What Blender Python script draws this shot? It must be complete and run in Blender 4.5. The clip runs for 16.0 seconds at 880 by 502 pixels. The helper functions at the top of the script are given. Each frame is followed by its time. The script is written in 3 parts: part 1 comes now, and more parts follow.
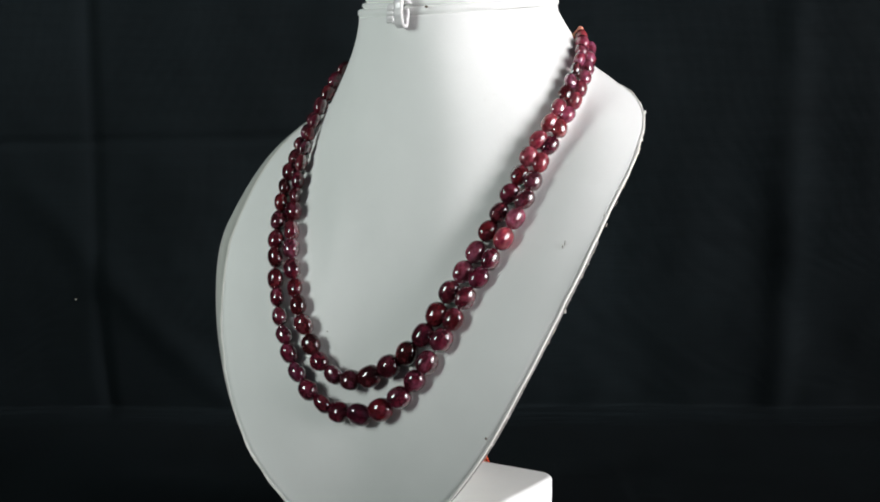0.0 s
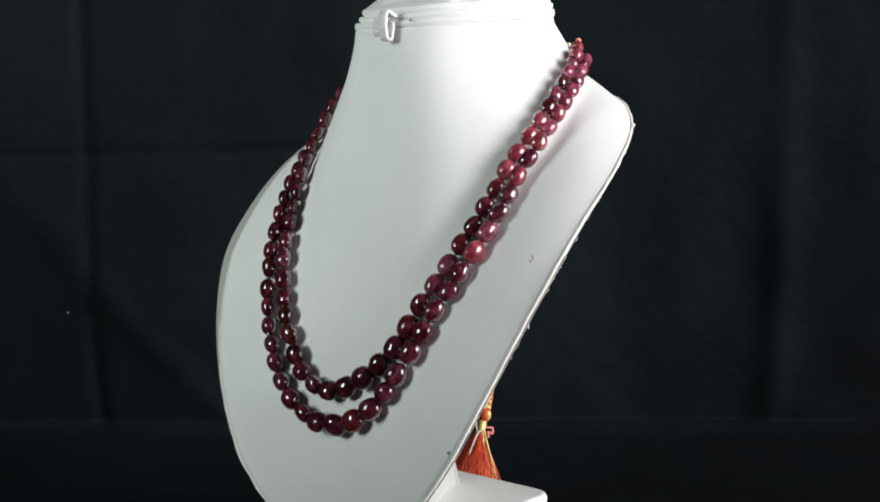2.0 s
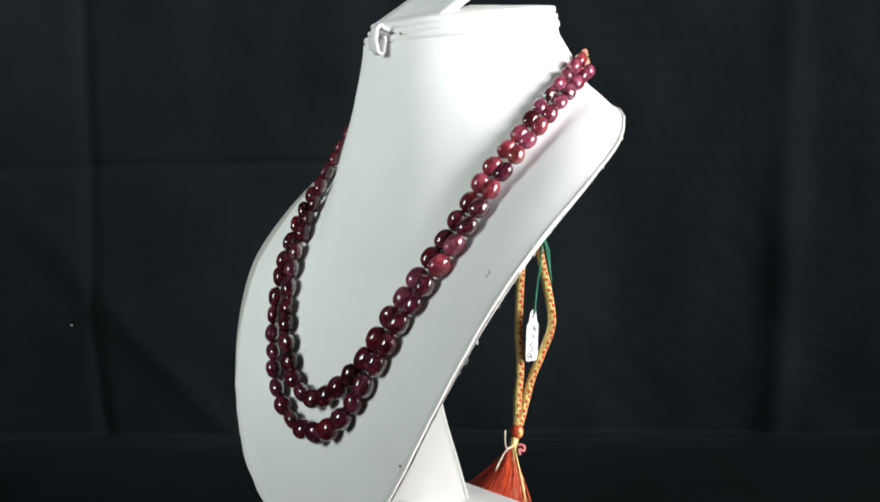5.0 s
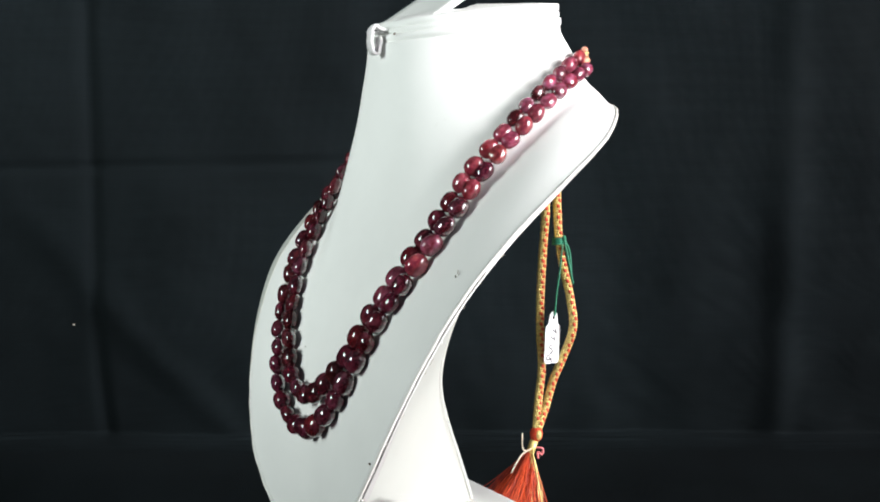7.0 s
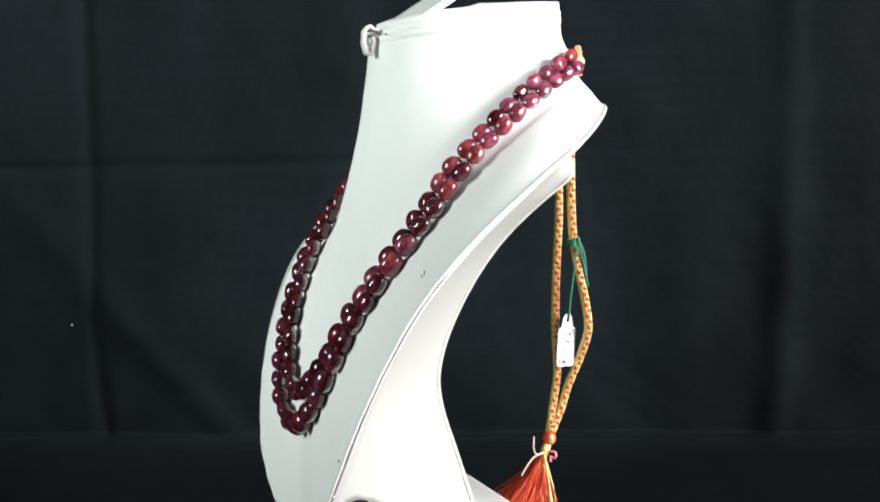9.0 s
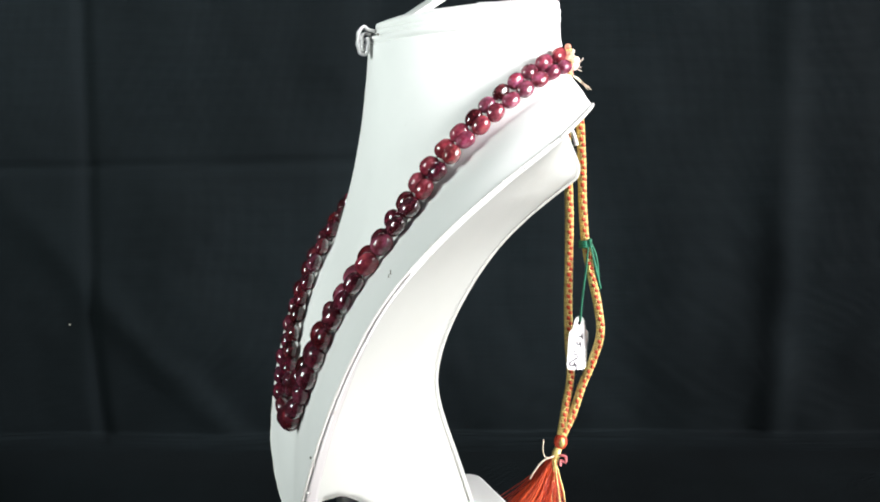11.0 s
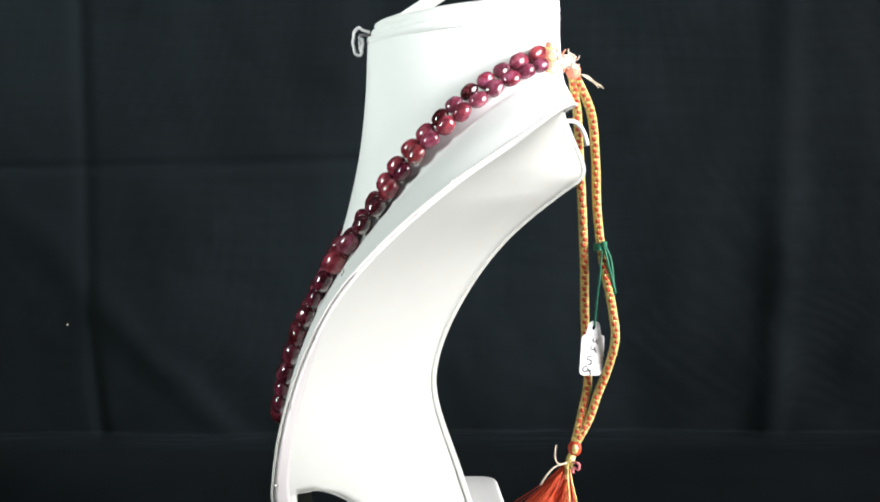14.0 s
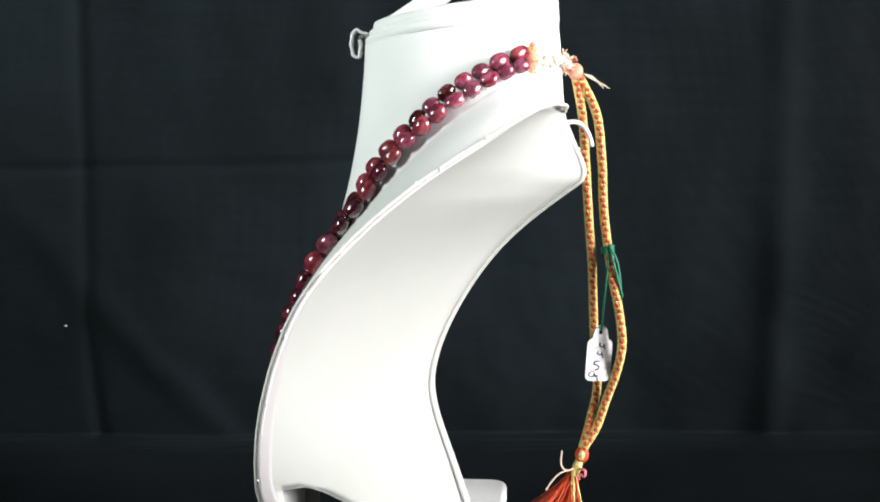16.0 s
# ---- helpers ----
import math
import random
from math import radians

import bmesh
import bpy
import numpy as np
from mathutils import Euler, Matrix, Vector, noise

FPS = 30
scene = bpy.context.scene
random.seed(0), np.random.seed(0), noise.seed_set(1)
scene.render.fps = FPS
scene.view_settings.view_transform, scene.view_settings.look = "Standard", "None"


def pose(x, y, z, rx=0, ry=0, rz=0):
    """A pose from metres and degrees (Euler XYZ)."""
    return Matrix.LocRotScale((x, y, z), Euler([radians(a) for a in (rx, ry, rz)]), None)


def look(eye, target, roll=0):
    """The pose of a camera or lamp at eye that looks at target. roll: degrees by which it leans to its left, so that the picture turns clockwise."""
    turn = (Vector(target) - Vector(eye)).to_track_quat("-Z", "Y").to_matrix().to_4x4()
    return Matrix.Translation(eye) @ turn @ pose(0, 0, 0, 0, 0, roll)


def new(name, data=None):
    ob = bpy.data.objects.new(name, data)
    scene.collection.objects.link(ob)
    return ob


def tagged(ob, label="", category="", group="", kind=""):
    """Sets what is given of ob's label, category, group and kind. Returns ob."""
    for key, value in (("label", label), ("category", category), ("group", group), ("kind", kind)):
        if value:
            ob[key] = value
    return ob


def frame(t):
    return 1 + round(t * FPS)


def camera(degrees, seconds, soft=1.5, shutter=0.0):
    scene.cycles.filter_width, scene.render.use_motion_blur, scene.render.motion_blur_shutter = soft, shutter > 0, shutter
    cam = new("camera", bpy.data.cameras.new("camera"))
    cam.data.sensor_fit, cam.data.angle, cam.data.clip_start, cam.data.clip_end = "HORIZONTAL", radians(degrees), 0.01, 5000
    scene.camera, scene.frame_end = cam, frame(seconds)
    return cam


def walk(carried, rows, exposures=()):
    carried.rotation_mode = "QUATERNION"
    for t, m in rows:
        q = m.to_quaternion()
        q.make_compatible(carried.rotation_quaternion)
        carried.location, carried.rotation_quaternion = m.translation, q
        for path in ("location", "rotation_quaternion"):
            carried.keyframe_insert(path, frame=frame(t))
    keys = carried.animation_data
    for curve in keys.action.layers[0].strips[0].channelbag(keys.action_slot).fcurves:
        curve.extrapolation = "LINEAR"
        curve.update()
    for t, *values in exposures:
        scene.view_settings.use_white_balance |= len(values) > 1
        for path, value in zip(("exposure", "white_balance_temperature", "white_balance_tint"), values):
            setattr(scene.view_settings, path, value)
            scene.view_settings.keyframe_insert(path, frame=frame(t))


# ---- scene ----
from mathutils.bvhtree import BVHTree

# ---- camera ----
Z0 = 0.180          # height of the lens axis origin above the table
EYE = Vector((0, -0.5, Z0))
cam = camera(39.315, 16.0, soft=1.9)

# seconds, turn of the stand, pan and tilt of the camera in degrees
PATH = [
    (0, -33.0, 0.30, -6.40), (0.5, -34.84, 0.41, -6.37), (1, -36.72, 0.48, -6.34), (1.5, -38.64, 0.54, -6.25),
    (2, -40.64, 0.62, -5.81), (2.5, -42.65, 0.63, -5.52), (3, -44.70, 0.62, -5.29), (3.5, -46.83, 0.54, -5.21),
    (4, -48.96, 0.52, -5.20), (6.5, -59.17, 0.37, -5.23), (7.5, -63.17, 0.38, -5.23), (9, -68.85, 0.45, -5.23),
    (11.5, -78.3, 0.57, -5.24), (13, -84.0, 0.63, -5.24), (14.5, -89.56, 0.66, -5.24), (16, -95.41, 0.71, -5.19)]
EXPOSURES = [(0, -0.86), (2, -0.76), (4, -0.54), (7, -0.16), (12, 0.08), (16, -0.02)]


def aim(pan, tilt):
    p, e = radians(pan), radians(tilt)
    return look(EYE, EYE + Vector((math.sin(p) * math.cos(e), math.cos(p) * math.cos(e), math.sin(e))))


walk(cam, [(t, aim(p, e)) for t, a, p, e in PATH], EXPOSURES)

# ---- light ----
world = bpy.data.worlds.new("studio")
world.use_nodes = True
scene.world = world
world.node_tree.nodes["Background"].inputs[0].default_value = (0.75, 0.85, 1.0, 1)
world.node_tree.nodes["Background"].inputs[1].default_value = 0.06


def area_lamp(name, at, to, sx, sy, watts, colour, spread=180):
    data = bpy.data.lights.new(name, "AREA")
    data.shape, data.size, data.size_y, data.energy, data.color, data.spread = "RECTANGLE", sx, sy, watts, colour, radians(spread)
    ob = new(name, data)
    ob.matrix_world = look(at, to)
    return ob


area_lamp("studio_lamp_side", (0.79, -0.40, 0.47), (0.00, 0.03, 0.27), 1.10, 0.95, 10.4, (1.0, 0.975, 0.995), 48)
area_lamp("studio_lamp_front", (-0.86, -0.50, 0.44), (-0.13, 0.08, 0.29), 0.20, 0.40, 1.65, (0.92, 1.0, 0.97), 60)


# ---- materials ----
def material(name, colour=(0.8, 0.8, 0.8), rough=0.5, metal=0.0):
    m = bpy.data.materials.new(name)
    m.use_nodes = True
    b = m.node_tree.nodes["Principled BSDF"]
    b.inputs["Base Color"].default_value = (*colour, 1)
    b.inputs["Roughness"].default_value = rough
    b.inputs["Metallic"].default_value = metal
    return m, m.node_tree, b


def node(tree, kind, **settings):
    n = tree.nodes.new(kind)
    for key, value in settings.items():
        n.inputs[key.replace("_", " ")].default_value = value
    return n


def noise_ramp(tree, scale, stops, coords=None, detail=4.0, rough=0.55):
    """A noise in object space, in metres, through a colour ramp."""
    if coords is None:
        coords = tree.nodes.new("ShaderNodeTexCoord").outputs["Object"]
    n = node(tree, "ShaderNodeTexNoise", Scale=scale, Detail=detail, Roughness=rough)
    tree.links.new(coords, n.inputs["Vector"])
    r = tree.nodes.new("ShaderNodeValToRGB")
    while len(r.color_ramp.elements) < len(stops):
        r.color_ramp.elements.new(0.5)
    for e, (p, c) in zip(r.color_ramp.elements, stops):
        e.position, e.color = p, (*c, 1)
    tree.links.new(n.outputs["Fac"], r.inputs["Fac"])
    return r.outputs["Color"], n.outputs["Fac"]


def mix(tree, kind, fac, a, b):
    n = tree.nodes.new("ShaderNodeMix")
    n.data_type, n.blend_type = "RGBA", kind
    for socket, value in ((n.inputs[0], fac), (n.inputs[6], a), (n.inputs[7], b)):
        if hasattr(value, "is_linked"):
            tree.links.new(value, socket)
        else:
            socket.default_value = value if socket.type == "VALUE" else (*value, 1)
    return n.outputs[2]


def bump(tree, shader, height, strength, distance):
    n = node(tree, "ShaderNodeBump", Strength=strength, Distance=distance)
    tree.links.new(height, n.inputs["Height"])
    tree.links.new(n.outputs["Normal"], shader.inputs["Normal"])


def leatherette(name, tint, dirt):
    m, tree, b = material(name, tint, 0.55)
    big, f1 = noise_ramp(tree, 22, [(0.3, tuple(c * 0.93 for c in tint)), (0.7, tint)])
    spots, f2 = noise_ramp(tree, 260, [(0.0, (0, 0, 0)), (0.70, (0, 0, 0)), (0.76, (1, 1, 1))], detail=2)
    patch, f3 = noise_ramp(tree, 34, [(0.55, (0, 0, 0)), (0.68, (dirt, dirt, dirt))])
    amount = mix(tree, "MULTIPLY", 1.0, spots, patch)
    tree.links.new(mix(tree, "MIX", amount, big, (0.28, 0.22, 0.15)), b.inputs["Base Color"])
    fine, f4 = noise_ramp(tree, 1500, [(0, (0, 0, 0)), (1, (1, 1, 1))], detail=3)
    soft, f5 = noise_ramp(tree, 60, [(0, (0, 0, 0)), (1, (1, 1, 1))], detail=2)
    bump(tree, b, mix(tree, "MIX", 0.25, soft, fine), 0.35, 0.0006)
    b.inputs["Specular IOR Level"].default_value = 0.25
    return m


WHITE = leatherette("white_leatherette", (0.80, 0.81, 0.79), 0.06)
# Half the white plate's tone: the colour holds down the lamps' glare on the panels
DIMMED_CREAM = leatherette("dimmed_cream_leatherette", (0.415, 0.425, 0.393), 0.6)
TAPE = leatherette("worn_tape", (0.40, 0.388, 0.378), 1.0)
EDGE = leatherette("worn_edge", (0.78, 0.77, 0.73), 1.0)


def plastic():
    m, tree, b = material("clear_plastic", (0.86, 0.84, 0.84), 0.18)
    b.inputs["Transmission Weight"].default_value = 0.18
    c, f = noise_ramp(tree, 300, [(0.3, (0.78, 0.76, 0.76)), (0.7, (0.9, 0.89, 0.89))])
    tree.links.new(c, b.inputs["Base Color"])
    return m


PLASTIC = plastic()
STAIN, _, _ = material("stain", (0.50, 0.46, 0.40), 0.8)
SCUFF_AND_GAP, _, _ = material("scuff", (0.16, 0.13, 0.10), 0.8)


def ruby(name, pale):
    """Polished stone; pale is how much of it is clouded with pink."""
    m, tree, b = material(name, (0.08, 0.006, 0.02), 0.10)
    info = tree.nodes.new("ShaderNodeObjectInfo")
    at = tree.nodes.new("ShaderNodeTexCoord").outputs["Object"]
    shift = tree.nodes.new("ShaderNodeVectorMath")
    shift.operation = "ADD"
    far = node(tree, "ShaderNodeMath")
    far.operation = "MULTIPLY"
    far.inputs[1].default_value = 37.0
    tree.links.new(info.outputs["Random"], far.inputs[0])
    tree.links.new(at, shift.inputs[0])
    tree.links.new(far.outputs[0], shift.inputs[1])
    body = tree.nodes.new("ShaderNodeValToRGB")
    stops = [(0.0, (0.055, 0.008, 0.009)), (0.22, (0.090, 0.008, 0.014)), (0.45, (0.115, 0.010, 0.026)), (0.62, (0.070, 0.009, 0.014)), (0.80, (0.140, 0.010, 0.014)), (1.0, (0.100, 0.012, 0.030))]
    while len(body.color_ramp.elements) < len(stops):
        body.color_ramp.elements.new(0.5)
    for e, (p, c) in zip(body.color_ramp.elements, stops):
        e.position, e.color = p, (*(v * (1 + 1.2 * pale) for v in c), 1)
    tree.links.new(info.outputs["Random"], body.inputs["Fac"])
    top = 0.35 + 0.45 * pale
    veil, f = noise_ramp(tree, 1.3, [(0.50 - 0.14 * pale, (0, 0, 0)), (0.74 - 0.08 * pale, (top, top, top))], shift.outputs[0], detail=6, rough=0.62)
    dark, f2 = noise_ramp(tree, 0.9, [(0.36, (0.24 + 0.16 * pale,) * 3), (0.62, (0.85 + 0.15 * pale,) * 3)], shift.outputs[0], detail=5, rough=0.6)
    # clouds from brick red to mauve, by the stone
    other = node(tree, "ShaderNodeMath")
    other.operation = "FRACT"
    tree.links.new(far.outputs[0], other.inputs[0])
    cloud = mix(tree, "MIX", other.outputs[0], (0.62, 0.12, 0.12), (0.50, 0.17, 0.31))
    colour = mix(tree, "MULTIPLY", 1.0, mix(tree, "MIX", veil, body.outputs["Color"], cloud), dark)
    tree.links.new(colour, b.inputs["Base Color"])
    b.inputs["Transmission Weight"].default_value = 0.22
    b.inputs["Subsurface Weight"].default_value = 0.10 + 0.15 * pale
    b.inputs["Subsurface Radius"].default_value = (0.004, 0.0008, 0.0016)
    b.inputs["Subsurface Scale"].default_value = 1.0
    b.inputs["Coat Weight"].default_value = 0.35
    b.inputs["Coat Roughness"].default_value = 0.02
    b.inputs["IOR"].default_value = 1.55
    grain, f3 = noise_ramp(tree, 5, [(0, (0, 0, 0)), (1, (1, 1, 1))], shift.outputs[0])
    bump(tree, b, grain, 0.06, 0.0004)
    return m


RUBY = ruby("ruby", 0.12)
# Paler, pinker copy that carries the strong light on one strand end
LIT_PINK_RUBY = ruby("lit_pink_ruby", 0.9)


def thread(name, colour, rough=0.55, metal=0.0, scale=1800):
    m, tree, b = material(name, colour, rough, metal)
    c, f = noise_ramp(tree, scale, [(0.3, tuple(v * 0.6 for v in colour)), (0.7, tuple(min(1, v * 1.25) for v in colour))])
    tree.links.new(c, b.inputs["Base Color"])
    bump(tree, b, f, 0.5, 0.0003)
    return m


GOLD = thread("gold_thread", (0.76, 0.62, 0.22), 0.36, 0.35, 900)
# Darker than the gold stitches, to paint shade into the gaps of the braid
SHADE_CORE = thread("shade_cord_core", (0.46, 0.32, 0.09), 0.6, 0.1, 900)
RED = thread("red_thread", (0.58, 0.055, 0.015))
TASSEL = thread("tassel_silk", (0.66, 0.045, 0.006), 0.5, 0, 500)
_tree = TASSEL.node_tree
_strand = _tree.nodes.new("ShaderNodeValToRGB")
for _e, _p, _c in zip(_strand.color_ramp.elements, (0.1, 0.9), ((0.30, 0.014, 0.003, 1), (0.80, 0.10, 0.018, 1))):
    _e.position, _e.color = _p, _c
_tree.links.new(_tree.nodes.new("ShaderNodeNewGeometry").outputs["Random Per Island"], _strand.inputs["Fac"])
_tree.links.new(_strand.outputs["Color"], _tree.nodes["Principled BSDF"].inputs["Base Color"])
PEACH = thread("peach_thread", (0.82, 0.33, 0.21), 0.55, 0, 700)
PALE = thread("pale_thread", (0.70, 0.60, 0.46))
WRAP = thread("wrap_thread", (0.80, 0.66, 0.54), 0.6, 0, 900)
GREEN = thread("green_thread", (0.012, 0.17, 0.09))
PINK = thread("pink_thread", (0.75, 0.22, 0.24))
WIRE, _, _ = material("white_wire", (0.75, 0.75, 0.75), 0.35)
CARD = thread("white_card", (0.82, 0.83, 0.84), 0.4, 0, 300)
STRING = thread("dark_red_string", (0.10, 0.02, 0.025))
INK, _, _ = material("black_ink", (0.02, 0.02, 0.025), 0.5)


def cloth(name, colour):
    m, tree, b = material(name, colour, 0.85)
    at = tree.nodes.new("ShaderNodeTexCoord").outputs["Object"]
    patch, f = noise_ramp(tree, 5, [(0.3, tuple(c * 0.65 for c in colour)), (0.7, tuple(c * 1.3 for c in colour))], at)
    lint, f2 = noise_ramp(tree, 700, [(0.0, (0, 0, 0)), (0.80, (0, 0, 0)), (0.84, (0.06, 0.06, 0.07))], at, detail=1)
    flat = node(tree, "ShaderNodeMapping", Scale=(40.0, 1.0, 900.0))
    tree.links.new(at, flat.inputs["Vector"])
    weft, f3 = noise_ramp(tree, 1.0, [(0.3, (0.86, 0.86, 0.86)), (0.7, (1.14, 1.14, 1.14))], flat.outputs["Vector"], detail=2)
    upright = node(tree, "ShaderNodeMapping", Scale=(700.0, 1.0, 30.0))
    tree.links.new(at, upright.inputs["Vector"])
    warp, f4 = noise_ramp(tree, 1.0, [(0.3, (0.93, 0.93, 0.93)), (0.7, (1.07, 1.07, 1.07))], upright.outputs["Vector"], detail=2)
    woven = mix(tree, "MULTIPLY", 1.0, mix(tree, "MULTIPLY", 1.0, patch, weft), warp)
    tree.links.new(mix(tree, "ADD", 0.12, woven, lint), b.inputs["Base Color"])
    waves = []
    for axis in ("X", "Z"):
        w = node(tree, "ShaderNodeTexWave", Scale=520.0, Distortion=1.5, Detail=2.0)
        w.bands_direction = axis
        tree.links.new(at, w.inputs["Vector"])
        waves.append(w.outputs["Color"])
    bump(tree, b, mix(tree, "MULTIPLY", 1.0, *waves), 0.35, 0.0006)
    b.inputs["Specular IOR Level"].default_value = 0.08
    return m


CLOTH = cloth("black_cloth", (0.0037, 0.0061, 0.0072))


# ---- mesh helpers ----
def mesh_of(bm, name, mat, smooth=True):
    bmesh.ops.recalc_face_normals(bm, faces=bm.faces)
    me = bpy.data.meshes.new(name)
    bm.to_mesh(me)
    bm.free()
    me.materials.append(mat)
    if smooth:
        me.polygons.foreach_set("use_smooth", [True] * len(me.polygons))
    return me


def part(name, bm, mat, parent, label="", smooth=True):
    ob = new(name, mesh_of(bm, name, mat, smooth))
    ob.parent = parent
    if label:
        ob["label"] = label
    return ob


def grid_faces(bm, rows, closed=False):
    """Quads between rows of points."""
    made = [[bm.verts.new(p) for p in r] for r in rows]
    n = len(rows[0])
    for a, b in zip(made, made[1:]):
        for i in range(n if closed else n - 1):
            j = (i + 1) % n
            bm.faces.new((a[i], a[j], b[j], b[i]))
    return made


def seeds(name, mat, poses, rings=4, sides=6):
    """One mesh of many small rounded seeds, one for each matrix."""
    bm = bmesh.new()
    bmesh.ops.create_uvsphere(bm, u_segments=sides, v_segments=rings, radius=1)
    bm.verts.index_update()
    co = np.array([(*v.co, 1.0) for v in bm.verts])
    faces = [[v.index for v in f.verts] for f in bm.faces]
    bm.free()
    pts = np.concatenate([co @ np.array(m).T[:, :3] for m in poses])
    me = bpy.data.meshes.new(name)
    me.from_pydata(pts.tolist(), [], [[i + k * len(co) for i in f] for k in range(len(poses)) for f in faces])
    me.materials.append(mat)
    me.polygons.foreach_set("use_smooth", [True] * len(me.polygons))
    return new(name, me)


def curve_at(points, u):
    """Smooth curve through points, u from 0 to 1 by chord length."""
    p = np.asarray(points, float)
    d = np.r_[0, np.cumsum(np.linalg.norm(np.diff(p, axis=0), axis=1))]
    d /= d[-1]
    m = np.gradient(p, d, axis=0)
    u = np.atleast_1d(u)
    i = np.clip(np.searchsorted(d, u, side="right") - 1, 0, len(d) - 2)
    h = (d[i + 1] - d[i])[:, None]
    s = (u - d[i])[:, None] / h
    return (2 * s**3 - 3 * s**2 + 1) * p[i] + (s**3 - 2 * s**2 + s) * h * m[i] + (-2 * s**3 + 3 * s**2) * p[i + 1] + (s**3 - s**2) * h * m[i + 1]


def tube(bm, path, radius, sides=8, caps=True):
    """A tube along path; radius is a number or one number for each point."""
    path = np.asarray(path, float)
    n = len(path)
    r = np.full(n, radius) if np.isscalar(radius) else np.asarray(radius)
    tang = np.gradient(path, axis=0)
    ref = Vector((0.3, 0.2, 0.93))
    rows = []
    side = None
    for k in range(n):
        t = Vector(tang[k]).normalized()
        if side is None:
            side = t.cross(ref if abs(t.dot(ref)) < 0.95 else Vector((1, 0, 0))).normalized()
        side = (side - t * side.dot(t)).normalized()
        up = t.cross(side)
        rows.append([Vector(path[k]) + (side * math.cos(a) + up * math.sin(a)) * r[k] for a in (2 * math.pi * i / sides for i in range(sides))])
    made = grid_faces(bm, rows, True)
    if caps:
        bm.faces.new(made[0][::-1])
        bm.faces.new(made[-1])


def blob(bm, centre, radii, turn=None, rings=5, sides=8):
    m = Matrix.Translation(centre) @ (turn.to_4x4() if turn else Matrix()) @ Matrix.Diagonal((*radii, 1))
    bmesh.ops.create_uvsphere(bm, u_segments=sides, v_segments=rings, radius=1, matrix=m)


# ---- setting ----
def build_cloth():
    """The black cloth: table and backdrop with soft creases."""
    back = 0.20

    def crease(x, z):
        # towards the table the cloth falls away backwards
        y = 0.18 * max(0.0, 0.10 - max(z, 0.006)) ** 2 / 0.10 + 0.003 * math.sin(x * 9.3 + 0.6) + 0.002 * math.sin(x * 21 + z * 2.1)
        y += 0.0032 * math.exp(-((x + 0.191 + 0.01 * z) / 0.004) ** 2)
        y += 0.0018 * math.exp(-((x + 0.03) / 0.012) ** 2) - 0.0026 * math.exp(-((x - 0.203) / 0.010) ** 2)
        if x < -0.02:
            y += 0.0024 * math.exp(-((z - 0.1635 - 0.02 * (x + 0.2)) / 0.0028) ** 2)
        slant = (x + 0.21) * 0.75 + (z - 0.115) * 0.66
        y -= 0.0034 * math.exp(-(slant / 0.010) ** 2) * math.exp(-((x + 0.15) / 0.08) ** 2)
        y += 0.006 * noise.noise((x * 8, z * 8, 2.0)) + 0.0030 * noise.noise((x * 24, z * 20, 5.0)) + 0.0005 * noise.noise((x * 70, z * 70, 9.0))
        return y
    bm = bmesh.new()
    xs = np.r_[np.linspace(-1.5, -0.36, 12)[:-1], np.linspace(-0.36, 0.36, 260), np.linspace(0.36, 1.5, 12)[1:]]
    zs = np.r_[np.linspace(0.006, 0.36, 144), np.linspace(0.36, 1.6, 12)[1:]]
    rows = [[(x, back + crease(x, z) * (1 if abs(x) < 0.4 else 0.5), z) for x in xs] for z in zs]
    for k in range(1, 25):
        a = k / 24 * math.pi / 2
        rows.insert(0, [(x, back - 0.006 + 0.006 * math.cos(a) + crease(x, 0.006 - 0.006 * math.sin(a)) * (1 - k / 24), 0.006 - 0.006 * math.sin(a) + 0.002 * max(0, noise.noise((x * 15, k * 0.4, 3.0))) * (1 - k / 24)) for x in xs])
    grid_faces(bm, rows)
    hung = tagged(part("backdrop", bm, CLOTH, None), "creased black cloth hung behind the display stand", "backdrop", kind="structure")
    bm = bmesh.new()
    blob(bm, (-0.2055, back + crease(-0.2055, 0.0735) - 0.0006, 0.0735), (0.0006, 0.0003, 0.0004))
    part("lint", bm, PALE, hung, "white speck of lint")
    bm = bmesh.new()
    ys = np.linspace(-1.6, back - 0.006, 60)
    grid_faces(bm, [[(x, y, 0.0012 * (noise.noise((x * 9, y * 9, 1.0)) - 0.6) * min(1, (back - 0.006 - y) * 8) if math.hypot(x, y) > 0.12 else 0.0) for x in xs] for y in ys])
    tagged(part("ground", bm, CLOTH, None), "black cloth lying on the table top", "table cloth", kind="structure")


build_cloth()

# ---- display stand ----
# Half of the chest plate's rim, from its foot up the side to the nape
RIM = [(0, -0.0515, -0.1775), (0.0266, -0.0573, -0.155), (0.0468, -0.0596, -0.135), (0.0603, -0.0572, -0.115), (0.0698, -0.0527, -0.095),
       (0.0776, -0.0458, -0.075), (0.0838, -0.0357, -0.055), (0.0864, -0.0185, -0.035), (0.0862, 0.0050, -0.015), (0.0788, 0.0278, 0),
       (0.0610, 0.0458, 0.011), (0.0330, 0.0554, 0.0128), (0, 0.0563, 0.0112)]
U_KNOTS = [0.0, 0.15, 0.3, 0.45, 0.6, 0.8, 1.0]
RIM_PULL = [[-0.0002, 0.0028, -0.1344], [0.0307, -0.0094, -0.0648], [0.072, 0.0112, -0.0773], [0.0556, 0.028, -0.0283], [0.0234, 0.0156, -0.0288], [0.0082, 0.0285, -0.0524], [0.0, 0.004, -0.018]]
NECK_PULL = [0.1428, 0.1127, 0.1028, 0.1016, 0.0758, 0.0536, 0.004]
